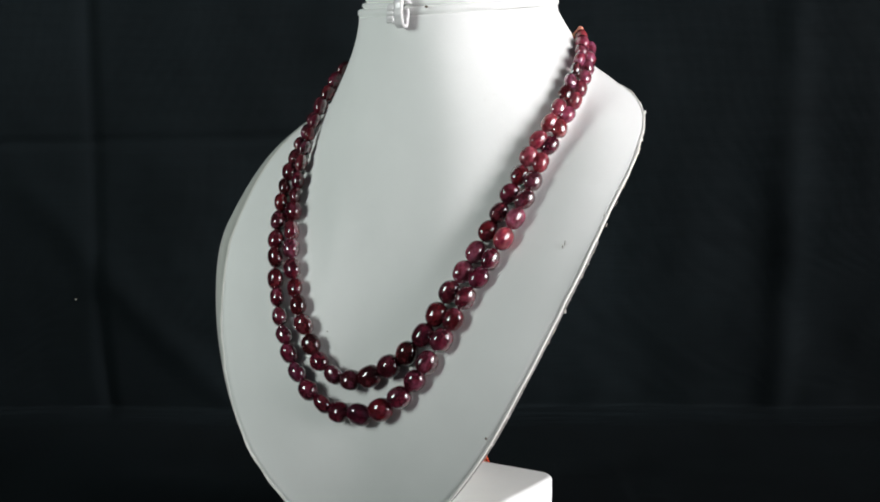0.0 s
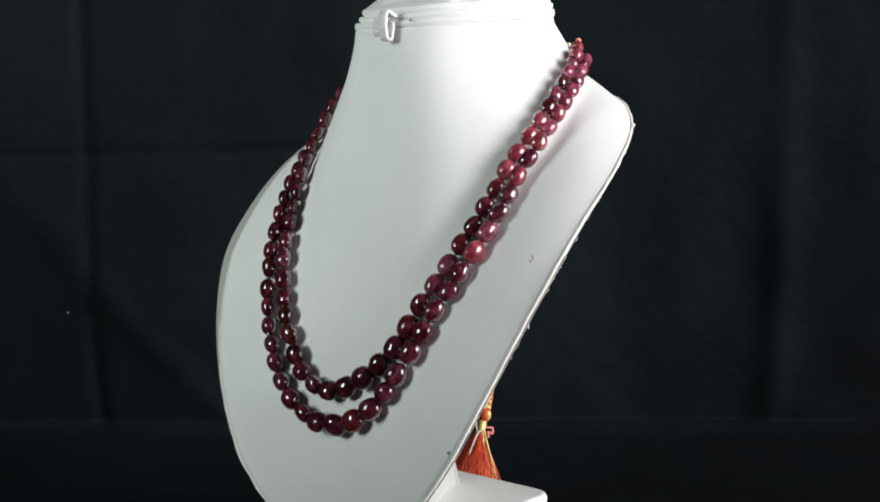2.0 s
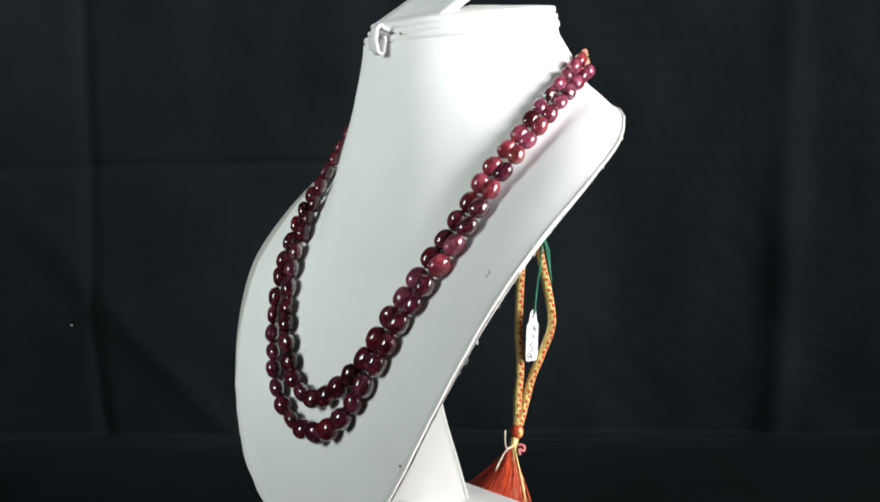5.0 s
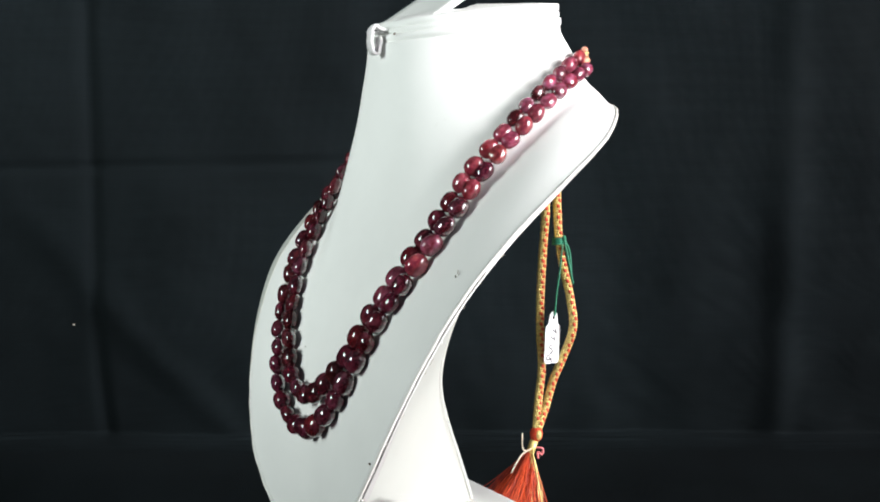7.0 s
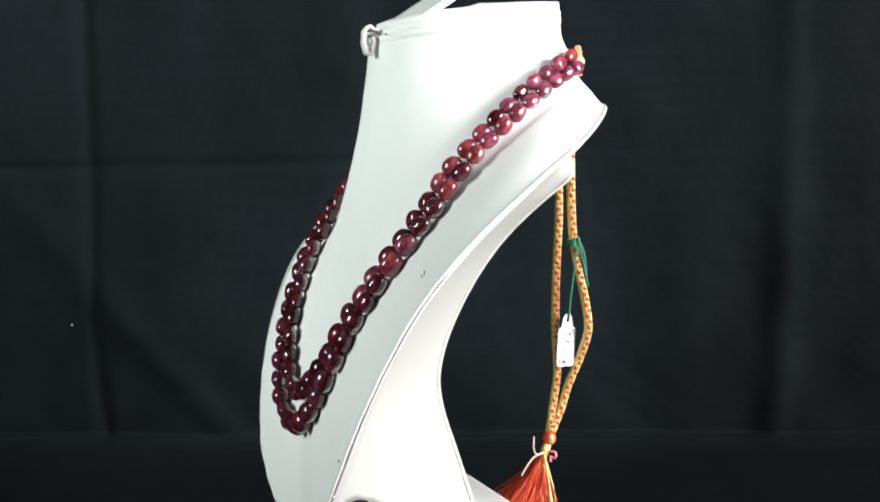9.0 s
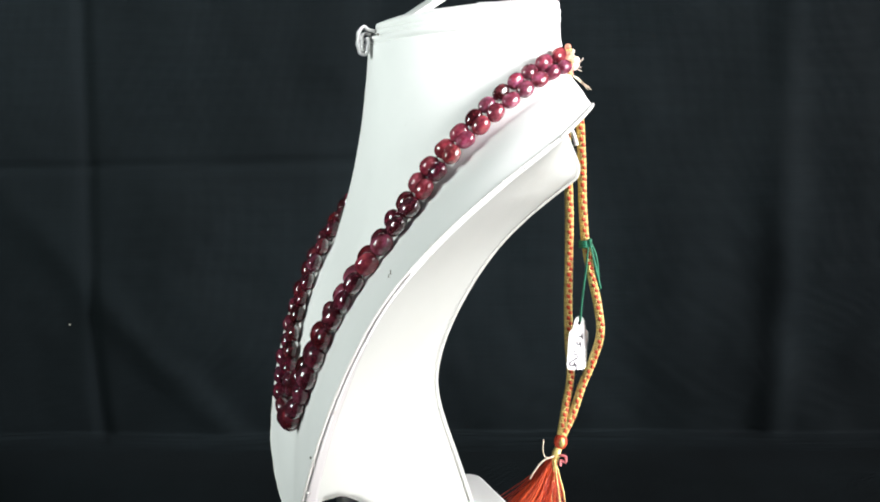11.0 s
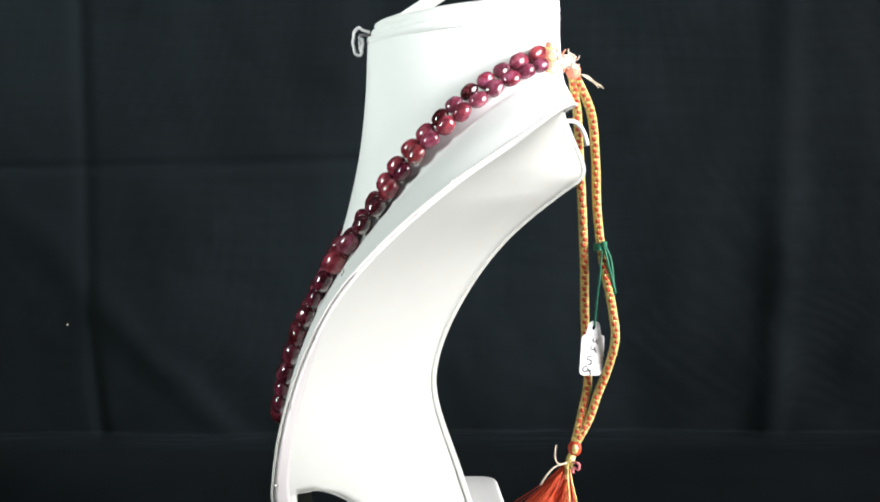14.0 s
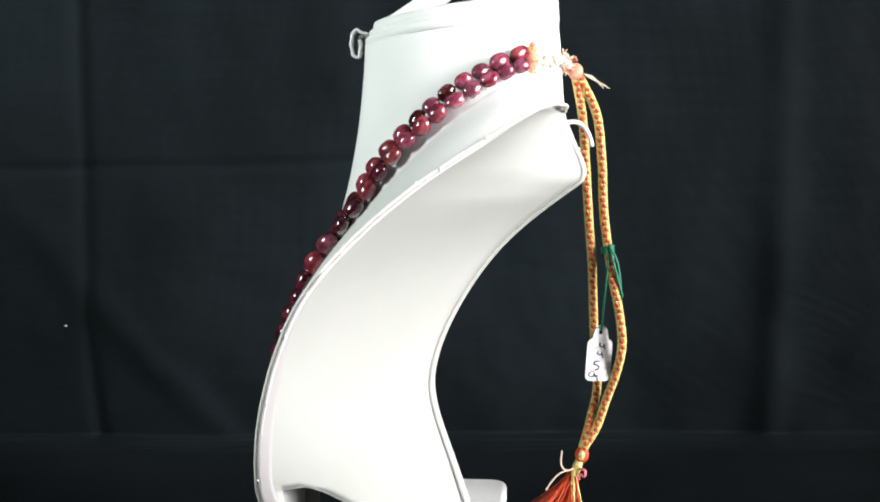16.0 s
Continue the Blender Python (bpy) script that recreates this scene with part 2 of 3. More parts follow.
NECK_TURN = [0.0, 0.3797, 0.8867, 1.388, 1.5481, 1.9987, 3.1412]
NECK_FLARE = [0.255, 0.0951, -0.0224, 0.0721, 0.1666, 0.3002, 0.06]
SWELL = [[-0.0001, -0.0019], [-0.0056, -0.0014], [-0.0057, 0.0022], [0.0005, 0.0045], [-0.0005, 0.0052], [-0.0049, 0.0069], [0.0, 0.0]]
SWAY = [[-0.0001, -0.0107], [-0.0072, -0.0075], [-0.0164, 0.0007], [-0.0169, 0.0004], [-0.0106, -0.0043], [-0.009, -0.0079], [0.0, 0.0]]

# back edge of the stand: distance behind the axis by height
SPINE_Z = [-0.180, -0.1496, -0.1275, -0.1064, -0.0982, -0.0924, -0.0814, -0.0690, -0.0542, -0.0404, -0.0303, -0.0217]
SPINE_Y = [0.0272, 0.0170, 0.0095, 0.0030, 0.0023, 0.0030, 0.0061, 0.0118, 0.0209, 0.0323, 0.0435, 0.0547]
# the cut corner below the nape and the straight edge above it
CORNER_Z = [-0.0217, -0.0174, -0.0158, -0.0140, -0.0117, -0.0085, -0.0040, 0.0000, 0.0080, 0.0125]
CORNER_Y = [0.0547, 0.0608, 0.0627, 0.0634, 0.0633, 0.0622, 0.0601, 0.0584, 0.0551, 0.0543]


def chest(nu=121, ns=57):
    """Rows of points from the neck down to the rim, for one half."""
    u = np.linspace(0, 1, nu)
    rim = curve_at(RIM, u)
    pull, k, a, flare = spline(U_KNOTS, RIM_PULL, u), spline(U_KNOTS, NECK_PULL, u), spline(U_KNOTS, NECK_TURN, u)[:, 0], spline(U_KNOTS, NECK_FLARE, u)[:, 0]
    swell, sway = (np.pad(spline(U_KNOTS, v, u), ((0, 0), (0, 1))) for v in (SWELL, SWAY))
    # the neck widens sooner towards the back of the shoulders
    g = np.exp(-((a - 2.20) / 0.36) ** 2)
    flare = (flare + 0.05 * g) * (1 - 0.85 * np.clip((a - 2.55) / 0.4, 0, 1) ** 2)
    nk = np.stack([(0.039 + 0.0070 * g) * np.sin(a), 0.0155 - (0.0393 + 0.0070 * g) * np.cos(a), np.full(nu, 0.034)], 1)
    down = np.stack([flare * np.sin(a), -flare * np.cos(a), -np.ones(nu)], 1)
    rows = []
    for s in np.linspace(0, 1, ns):
        w = 16 * s**2 * (1 - s) ** 2
        row = (2 * s**3 - 3 * s**2 + 1) * nk + (s**3 - 2 * s**2 + s) * k * down + (-2 * s**3 + 3 * s**2) * rim + (s**3 - s**2) * pull
        row = row + w * 0.0004 * g[:, None] * np.stack([np.sin(a), -np.cos(a), 0 * a], 1)
        row = row + w * swell + w * (2 * s - 1) * 2 * sway
        # straight slope from the neck to the lip behind the shoulders
        d = rim - nk
        first, last = d * np.array([0.15, 0.15, 1.0]), d * np.array([1.6, 1.6, 0.9])
        plain = (2 * s**3 - 3 * s**2 + 1) * nk + (s**3 - 2 * s**2 + s) * first + (-2 * s**3 + 3 * s**2) * rim + (s**3 - s**2) * last
        b = np.clip((u - 0.66) / 0.16, 0, 1)
        b = (b * b * (3 - 2 * b))[:, None]
        row = row * (1 - b) + plain * b
        row[0, 0] = row[-1, 0] = 0
        rows.append(row)
    return rows, a


def spline(knots, values, u):
    """Natural cubic spline."""
    x = np.asarray(knots, float)
    v = np.asarray(values, float).reshape(len(x), -1)
    n, h = len(x), np.diff(x)
    a, b = np.eye(n), np.zeros((n, v.shape[1]))
    for i in range(1, n - 1):
        a[i, i - 1:i + 2] = h[i - 1], 2 * (h[i - 1] + h[i]), h[i]
        b[i] = 6 * ((v[i + 1] - v[i]) / h[i] - (v[i] - v[i - 1]) / h[i - 1])
    m = np.linalg.solve(a, b)
    i = np.clip(np.searchsorted(x, u, side="right") - 1, 0, n - 2)
    w = h[i][:, None]
    p, q = (x[i + 1] - u)[:, None] / w, (u - x[i])[:, None] / w
    return p * v[i] + q * v[i + 1] + ((p**3 - p) * m[i] + (q**3 - q) * m[i + 1]) * w**2 / 6


def spine(z):
    if z > CORNER_Z[0]:
        return float(np.interp(z, CORNER_Z, CORNER_Y))
    return float(spline(SPINE_Z, SPINE_Y, np.array([z]))[0, 0])


def neck_top(a):
    """Height of the neck's upper edge round the neck: it rises to the nape."""
    return 0.0415 - 0.0045 * np.cos(a)


def bulge(x, y, z):
    """How far the neck stands out beyond a round one, by the angle from the throat."""
    a = np.arctan2(np.abs(x), 0.0155 - y)
    low = np.clip((0.045 - z) / 0.026, 0, 1)
    back = 0.0041 * np.exp(-((a - 1.98) / 0.29) ** 2) * np.clip((z - 0.008) / 0.024, 0, 1)
    front = (0.0014 * np.exp(-((a - 0.52) / 0.30) ** 2) - 0.0010 * np.exp(-(a / 0.24) ** 2)) * low * np.clip((z + 0.045) / 0.04, 0, 1)
    return back + front


def build_stand():
    stand = tagged(new("necklace_stand"), "white leatherette necklace display stand with worn edges", "display stand")
    rows, a = chest()
    # neck wall above the flare
    top = rows[0]
    upper = []
    slim = 0.0006 * (1 - np.cos(a))
    ring = np.stack([(0.039 - slim) * np.sin(a), 0.0155 - (0.0393 - slim) * np.cos(a), neck_top(a)], 1)
    for s in (1.0, 0.75, 0.5, 0.25):
        bow = s * (2 - s) if s < 1 else 1
        r = top + (ring - top) * s
        r[:, :2] = top[:, :2] + (ring - top)[:, :2] * bow
        upper.append(r)
    rows = upper + rows
    both = np.array([np.concatenate([r[::-1] * np.array([-1, 1, 1]), r[1:]]) for r in rows])
    for _ in range(40):
        inner = both.copy()
        inner[2:-1] = (both[1:-2] + 2 * both[2:-1] + both[3:]) / 4
        inner[:, 1:-1] = (inner[:, :-2] + 2 * inner[:, 1:-1] + inner[:, 2:]) / 4
        both[2:-1] = inner[2:-1]
    # fuller neck behind the ears' line and shoulders that rise to the lip
    x, y, z = both[..., 0], both[..., 1], both[..., 2]
    s = np.clip((np.arange(len(both)) - 4) / (len(both) - 5), 0, 1)[:, None]
    out = np.stack([x, y - 0.0155], -1) / np.hypot(x, y - 0.0155)[..., None]
    fade = 1 - np.clip((s - 0.55) / 0.40, 0, 1) ** 2
    angle = np.arctan2(np.abs(x), 0.0155 - y)
    lift = 0.0023 * np.exp(-((angle - 2.18) / 0.44) ** 4) * s**5 * (1 - s) * 14.9
    both[..., :2] += out * (bulge(x, y, z) * fade)[..., None]
    both[..., 2] += lift
    narrow = lambda p: np.where(p[..., :1] < 0, np.concatenate([1 - 0.035 * np.exp(-((p[..., 2:] + 0.05) / 0.035) ** 2) - 0.029 * np.exp(-((p[..., 2:] + 0.066) / 0.060) ** 2), np.ones_like(p[..., 1:])], -1), 1.0)
    both = both * narrow(both)
    bm = bmesh.new()
    grid_faces(bm, both)
    bmesh.ops.remove_doubles(bm, verts=bm.verts, dist=0.0001)
    bust = part("chest_plate", bm, WHITE, stand, "smooth white leatherette neck and chest plate")
    sol = bust.modifiers.new("thickness", "SOLIDIFY")
    sol.thickness, sol.offset = 0.0022, -1
    # worn cut edge of the plate
    u = np.linspace(0, 1, 160)
    half = curve_at(RIM, u)
    path = np.concatenate([half[::-1] * np.array([-1, 1, 1]), half[1:]])
    path = path * narrow(path)
    for p in path:
        j = noise.noise(Vector(p) * 160) * 0.00025
        p += j
    bm = bmesh.new()
    tube(bm, path + np.array([0, 0.0003, -0.0001]), 0.0006, 8)
    part("edge_binding", bm, EDGE, stand, "off-white binding with chipped dirty edge")
    # side panels
    zt = -0.1332

    def arch(d):
        return 0.105 - 0.3 * d, 0.20 + 0.215 * min(1, d / 0.0115) ** 0.6 + 2.0 * max(0, d - 0.0115)

    for sign in (1, -1):
        def point(z, v):
            k = curve_at(RIM, rim_u(z))[0]
            ys = float(np.interp(z, SPINE_Z[-2:] + CORNER_Z[4:5] + CORNER_Z[-1:], [0.0435, 0.0535, 0.0575, 0.0543])) if z > SPINE_Z[-2] else spine(z)
            ys += (spine(z) - ys) * v**4
            x = k[0] * 0.998 * (1 - v) + 0.0015 * v
            y = (k[1] + 0.0006) * (1 - v) + ys * v
            return Vector((sign * x, y, z))
        bm = bmesh.new()
        rows = []
        for z in np.r_[np.linspace(0.0124, -0.0217, 24), np.linspace(-0.0217, zt, 37)[1:], np.linspace(zt, -0.1765, 22)[1:]]:
            d = max(0.0, zt - z)
            v0, v1 = arch(d)
            rows.append([bm.verts.new(point(z, v)) for v in np.r_[np.linspace(0, v0, 4), np.linspace(v0, v1, 5)[1:-1], np.linspace(v1, 1, 12)]])
        for k, (a, b) in enumerate(zip(rows, rows[1:])):
            for j in range(len(a) - 1):
                if k < 59 or j < 3 or j > 6:
                    bm.faces.new((a[j], a[j + 1], b[j + 1], b[j]))
        bmesh.ops.delete(bm, geom=[v for v in bm.verts if not v.link_faces], context="VERTS")
        side = part("side_panel", bm, DIMMED_CREAM, stand, "cream leatherette side panel, colour dimmed against glare, with an arched cutout")
        sol = side.modifiers.new("thickness", "SOLIDIFY")
        sol.thickness, sol.offset = 0.0015, 0
        # strip of tape that covers the seam along the rim
        bm = bmesh.new()
        zs = np.linspace(-0.045, -0.150, 70)
        grid_faces(bm, [[point(z, v) + Vector((sign * 0.0011, 0.0006, 0)) for v in np.linspace(0.0, (0.072 + 0.014 * noise.noise((z * 60, sign, 0.0))) * min(1.0, 0.12 - (z + 0.045) / 0.05), 5)] for z in zs])
        tape = part("seam_tape", bm, TAPE, side, "worn pinkish-white tape along the rim")
        sol = tape.modifiers.new("thickness", "SOLIDIFY")
        sol.thickness, sol.offset = 0.0003, 0
        # turned edge round the cutout and a brown glue line beside it
        ds = 0.044 * np.linspace(1, 0, 44) ** 2.2
        hem = [point(zt - d, arch(d)[0]) for d in ds] + [point(zt, v) for v in np.linspace(arch(0)[0], arch(0)[1], 8)[1:-1]] + [point(zt - d, arch(d)[1]) for d in ds[::-1]]
        for name, mat, radius, up, note in (("cutout_hem", DIMMED_CREAM, 0.0008, 0.0, "turned cream edge of the cutout, dimmed like the panel"), ("glue_line", STAIN, 0.00022, 0.0012, "thin brown line of old glue")):
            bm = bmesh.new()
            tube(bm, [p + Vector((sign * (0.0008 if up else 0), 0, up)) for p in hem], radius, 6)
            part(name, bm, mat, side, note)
    # back edge that joins the two panels
    bm = bmesh.new()
    zs = np.linspace(0.0124, -0.178, 150)
    ys = [spine(z) for z in zs]
    grid_faces(bm, [[(-0.0022, y - 0.0012, z), (-0.0014, y, z), (0, y + 0.0004, z), (0.0014, y, z), (0.0022, y - 0.0012, z)] for y, z in zip(ys, zs)])
    back = part("back_edge", bm, DIMMED_CREAM, stand, "narrow rounded back edge with stitched seam")
    sol = back.modifiers.new("thickness", "SOLIDIFY")
    sol.thickness, sol.offset = 0.0015, -1
    # layered cap on the neck
    for lift, shrink, thick in ((0.0004, 0.0000, 0.0029), (0.0036, 0.0017, 0.0021), (0.0060, 0.0032, 0.0027)):
        bm = bmesh.new()
        ang = np.linspace(0, 2 * math.pi, 97)[:-1]
        def ring(r, h):
            wob = lambda t: r * (0.62 + 0.38 * math.cos(t)) + 0.0004 * (1 - math.cos(t)) + 0.0005 * noise.noise((3 * math.sin(t), 3 * math.cos(t), lift * 900))
            wide = lambda t: max(0.0, 0.0393 - wob(t) + float(bulge(math.sin(t) * 0.039, 0.0155 - 0.0393 * math.cos(t), 0.0415)))
            return [(wide(t) * math.sin(t), 0.0155 - wide(t) * math.cos(t), float(neck_top(t)) + h + 0.0004 * noise.noise((2.2 * math.sin(t), 2.2 * math.cos(t), lift * 700))) for t in ang]
        made = grid_faces(bm, [ring(shrink + 0.0012, lift - 0.0004), ring(shrink + 0.0001, lift + 0.0004), ring(shrink, lift + thick * 0.5),
                               ring(shrink + 0.0003, lift + thick * 0.85), ring(shrink + 0.0013, lift + thick)], True)
        if thick > 0.0025 and shrink > 0:
            # the top sheet rises towards its middle behind the throat
            edge = [Vector(v.co) for v in made[-1]]
            ups = [made[-1]]
            for k, h in ((0.90, 0.0014), (0.72, 0.0030), (0.45, 0.0040), (0.15, 0.0042)):
                ups.append([bm.verts.new((p.x * k, 0.0155 + (p.y - 0.0155) * k, p.z + h * (0.5 + 0.5 * math.cos(t)))) for p, t in zip(edge, ang)])
            for lower, upper in zip(ups, ups[1:]):
                for i in range(len(ang)):
                    j = (i + 1) % len(ang)
                    bm.faces.new((lower[i], lower[j], upper[j], upper[i]))
            made = ups
        bm.faces.new(made[-1])
        part("neck_cap_layer", bm, WHITE, stand, "folded white leatherette layer with a raw edge")
    # tongue rising from the cap
    bm = bmesh.new()
    rows = []
    for k in range(14):
        s = k / 13
        y, z = -0.0125 + 0.050 * s, 0.0450 + 0.033 * s
        w = 0.0225 * (1 - 0.12 * s)
        rows.append([(x, y + 0.0012 * math.cos(x * 60), z) for x in np.linspace(-w, w, 9)])
    grid_faces(bm, rows)
    tongue = part("tongue", bm, WHITE, stand, "slanted white tongue standing out of the neck cap")
    sol = tongue.modifiers.new("thickness", "SOLIDIFY")
    sol.thickness, sol.offset = 0.0025, 0
    # foot block at the back
    bm = bmesh.new()
    bmesh.ops.create_cube(bm, size=1, matrix=Matrix.Translation((0, 0.000, -0.1655)) @ Matrix.Diagonal((0.083, 0.066, 0.029, 1)))
    bmesh.ops.bevel(bm, geom=[e for e in bm.edges if abs(e.verts[0].co.z - e.verts[1].co.z) > 0.01], offset=0.008, segments=5, affect="EDGES", profile=0.5)
    bmesh.ops.bevel(bm, geom=[e for e in bm.edges if min(v.co.z for v in e.verts) > -0.153], offset=0.002, segments=3, affect="EDGES", profile=0.5)
    part("foot_block", bm, WHITE, stand, "white rounded foot block", smooth=False)
    # clear strip bent into a hook at the throat
    def strip(prof, x0, x1, skew):
        bm = bmesh.new()
        line = curve_at([(0, y, z) for y, z in prof], np.linspace(0, 1, 40))
        grid_faces(bm, [[(x + skew * k / 39, p[1] + 0.0002 * math.sin(k * 0.9 + x * 200), p[2]) for x in np.linspace(x0, x1, 5)] for k, p in enumerate(line)])
        return bm
    hook = [(-0.0225, 0.0418), (-0.0250, 0.0425), (-0.0270, 0.0436), (-0.0286, 0.0415), (-0.0290, 0.0372), (-0.0280, 0.0333), (-0.0265, 0.0326), (-0.0256, 0.0345), (-0.0254, 0.0395)]
    flap = [(-0.0225, 0.0408), (-0.0248, 0.0412), (-0.0262, 0.0410), (-0.0264, 0.0390), (-0.0262, 0.0345)]
    for prof, x0, x1, skew in ((hook, 0.0008, 0.0046, 0.0006), (flap, -0.0030, 0.0002, -0.0014)):
        ob = part("throat_hook", strip(prof, x0, x1, skew), PLASTIC, stand, "bent strip of clear plastic")
        sol = ob.modifiers.new("thickness", "SOLIDIFY")
        sol.thickness, sol.offset = 0.0011, 0
    # wire hook at the nape
    bm = bmesh.new()
    line = curve_at([(-0.004, 0.0545, 0.0045), (-0.006, 0.0575, 0.0066), (-0.010, 0.0632, 0.0060), (-0.011, 0.0662, 0.0020), (-0.011, 0.0678, -0.0031)], np.linspace(0, 1, 20))
    tube(bm, line, 0.00095, 8)
    blob(bm, (-0.004, 0.0610, -0.0040), (0.0012, 0.0018, 0.0010))
    part("nape_hook", bm, WIRE, stand, "bent white wire hook")
    # small scuffs and dirt on the plate; the last blob paints the cap's dark gap
    for at, size in (((0.0758, -0.0316, -0.0457), (0.0002, 0.0002, 0.0010)), ((0.0752, -0.0322, -0.0470), (0.0002, 0.0002, 0.0006)), ((-0.0172, -0.0487, -0.0837), (0.0002, 0.0002, 0.0004)),
                     ((0.0590, -0.0574, -0.1130), (0.0005, 0.0003, 0.0005)), ((0.0116, -0.0228, 0.0400), (0.0008, 0.0004, 0.0005))):
        bm = bmesh.new()
        blob(bm, at, size)
        part("scuff_gap_mark", bm, SCUFF_AND_GAP, stand, "small dark scuff; the one on the cap a painted gap")
    # chips and crumbs along the worn rim
    rnd = random.Random(21)
    bm = bmesh.new()
    for _ in range(22):
        p = curve_at(RIM, rnd.uniform(0.1, 0.75))[0]
        blob(bm, (p[0] + rnd.gauss(0, 0.0006), p[1] + rnd.gauss(0.0010, 0.0006), p[2]), (rnd.uniform(0.0002, 0.0006), rnd.uniform(0.0002, 0.0006), rnd.uniform(0.0003, 0.0011)), None, 4, 6)
    tagged(part("rim_crumbs", bm, EDGE, stand, "crumbs of dried glue on the rim"), kind="stuff")
    bm = bmesh.new()
    for _ in range(16):
        u0 = rnd.uniform(0.12, 0.80)
        line = curve_at(RIM, np.linspace(u0, u0 + rnd.uniform(0.001, 0.008), 5)) + np.array([0.0005, 0.0017 + rnd.uniform(-0.0004, 0.0014), 0])
        tube(bm, line, rnd.uniform(0.00008, 0.00020), 5)
    tagged(part("rim_stains", bm, STAIN, stand, "brown stains in the rim seam"), kind="stuff")
    return stand


def rim_u(z):
    """Where along the rim the height z lies."""
    u = np.linspace(0, 0.92, 400)
    h = RIM_TABLE
    return float(np.interp(z, h, u))


RIM_TABLE = np.maximum.accumulate(curve_at(RIM, np.linspace(0, 0.92, 400))[:, 2])
stand = build_stand()
stand_plate = next(c for c in stand.children if c.name.startswith("chest_plate"))

# ---- necklace ----
INNER = [(0.0438, 0.0372, 0.0298), (0.052, 0.0247, 0.024), (0.0561, 0.0132, 0.0163), (0.058, 0.0026, 0.0072), (0.0566, -0.0076, -0.0038), (0.0529, -0.0169, -0.0161), (0.0515, -0.0209, -0.0229), (0.0478, -0.0294, -0.0363), (0.0434, -0.0383, -0.0502), (0.0367, -0.046, -0.0646), (0.0293, -0.0519, -0.0803), (0.0235, -0.0539, -0.087), (0.0162, -0.0549, -0.0927), (0.0079, -0.0556, -0.0971), (-0.0005, -0.056, -0.0994), (-0.0088, -0.056, -0.0984), (-0.0157, -0.0556, -0.0943), (-0.021, -0.0542, -0.0882), (-0.0305, -0.0498, -0.0747), (-0.0379, -0.0442, -0.0611), (-0.0444, -0.0362, -0.047), (-0.0497, -0.0273, -0.0337), (-0.0535, -0.0187, -0.0209), (-0.0565, 0.003, 0.0075), (-0.0565, 0.0131, 0.0164), (-0.053, 0.0246, 0.0241), (-0.0445, 0.036, 0.0295)]
OUTER = [(0.0497, 0.0395, 0.0262), (0.055, 0.0285, 0.0214), (0.0591, 0.0165, 0.0137), (0.0608, 0.0048, 0.0046), (0.0599, -0.006, -0.0058), (0.0573, -0.0154, -0.0182), (0.0561, -0.0254, -0.0312), (0.0552, -0.0305, -0.0379), (0.0504, -0.0396, -0.0519), (0.044, -0.0467, -0.0658), (0.0373, -0.0524, -0.0811), (0.0285, -0.0565, -0.0961), (0.0228, -0.0581, -0.1027), (0.015, -0.0588, -0.1082), (0.0055, -0.0587, -0.1114), (-0.004, -0.0587, -0.1117), (-0.0122, -0.0587, -0.1095), (-0.0193, -0.0582, -0.1052), (-0.0254, -0.0573, -0.0993), (-0.0347, -0.0537, -0.0862), (-0.0416, -0.0495, -0.0724), (-0.0478, -0.0429, -0.058), (-0.0531, -0.0341, -0.0438), (-0.0574, -0.0247, -0.0308), (-0.0625, 0.0, -0.004), (-0.0615, 0.0105, 0.0085), (-0.0574, 0.0222, 0.0181), (-0.0443, 0.0395, 0.0265)]
# distances from bead to bead, in millimetres
INNER_GAPS = [8.4, 7.9, 6.9, 7.3, 7.2, 6.8, 7.5, 7.7, 8.3, 7.6, 8.1, 8.1, 8.2, 8.1, 9.1, 8.6, 8.8, 9.3, 9.1, 9.3, 9.1, 9.7, 8.8, 8.2, 8.3, 7.9, 8.9, 8.6, 7.6, 8.5, 9.0, 8.3, 9.5, 7.6, 7.6, 8.6, 7.4, 7.2, 6.4, 8.0, 8.0, 8.0, 8.0, 8.0, 8.0, 8.0]
OUTER_GAPS = [6.4, 6.9, 7.6, 7.3, 7.6, 7.3, 7.6, 7.2, 8.1, 7.8, 8.2, 8.4, 8.3, 9.0, 8.9, 7.9, 8.7, 8.9, 8.4, 9.9, 8.3, 8.8, 9.6, 10.2, 9.8, 7.9, 8.5, 8.6, 8.7, 7.9, 7.8, 8.3, 7.7, 9.6, 8.0, 9.2, 8.7, 7.6, 8.5, 8.1, 7.6, 7.4, 7.4, 7.4, 7.4, 7.4, 7.4, 7.4, 7.4, 7.4]


def bead_mesh(seed, stone):
    """A tumbled oval bead, its hole along x."""
    rnd = random.Random(seed)
    bm = bmesh.new()
    bmesh.ops.create_uvsphere(bm, u_segments=20, v_segments=12, radius=1)
    flat = rnd.uniform(0.78, 0.95)
    lop = Vector((rnd.uniform(-1, 1), rnd.uniform(-1, 1), rnd.uniform(-1, 1)))
    for v in bm.verts:
        c = v.co.copy()
        z = c.z
        full = 1 + 0.10 * (z * z) * (1 - z * z) * 2
        k = full * (1 + 0.05 * noise.noise(c * 1.1 + lop * 5))
        v.co = Vector((z * 0.98, c.x * k, c.y * k * flat))
    return mesh_of(bm, "bead", stone)


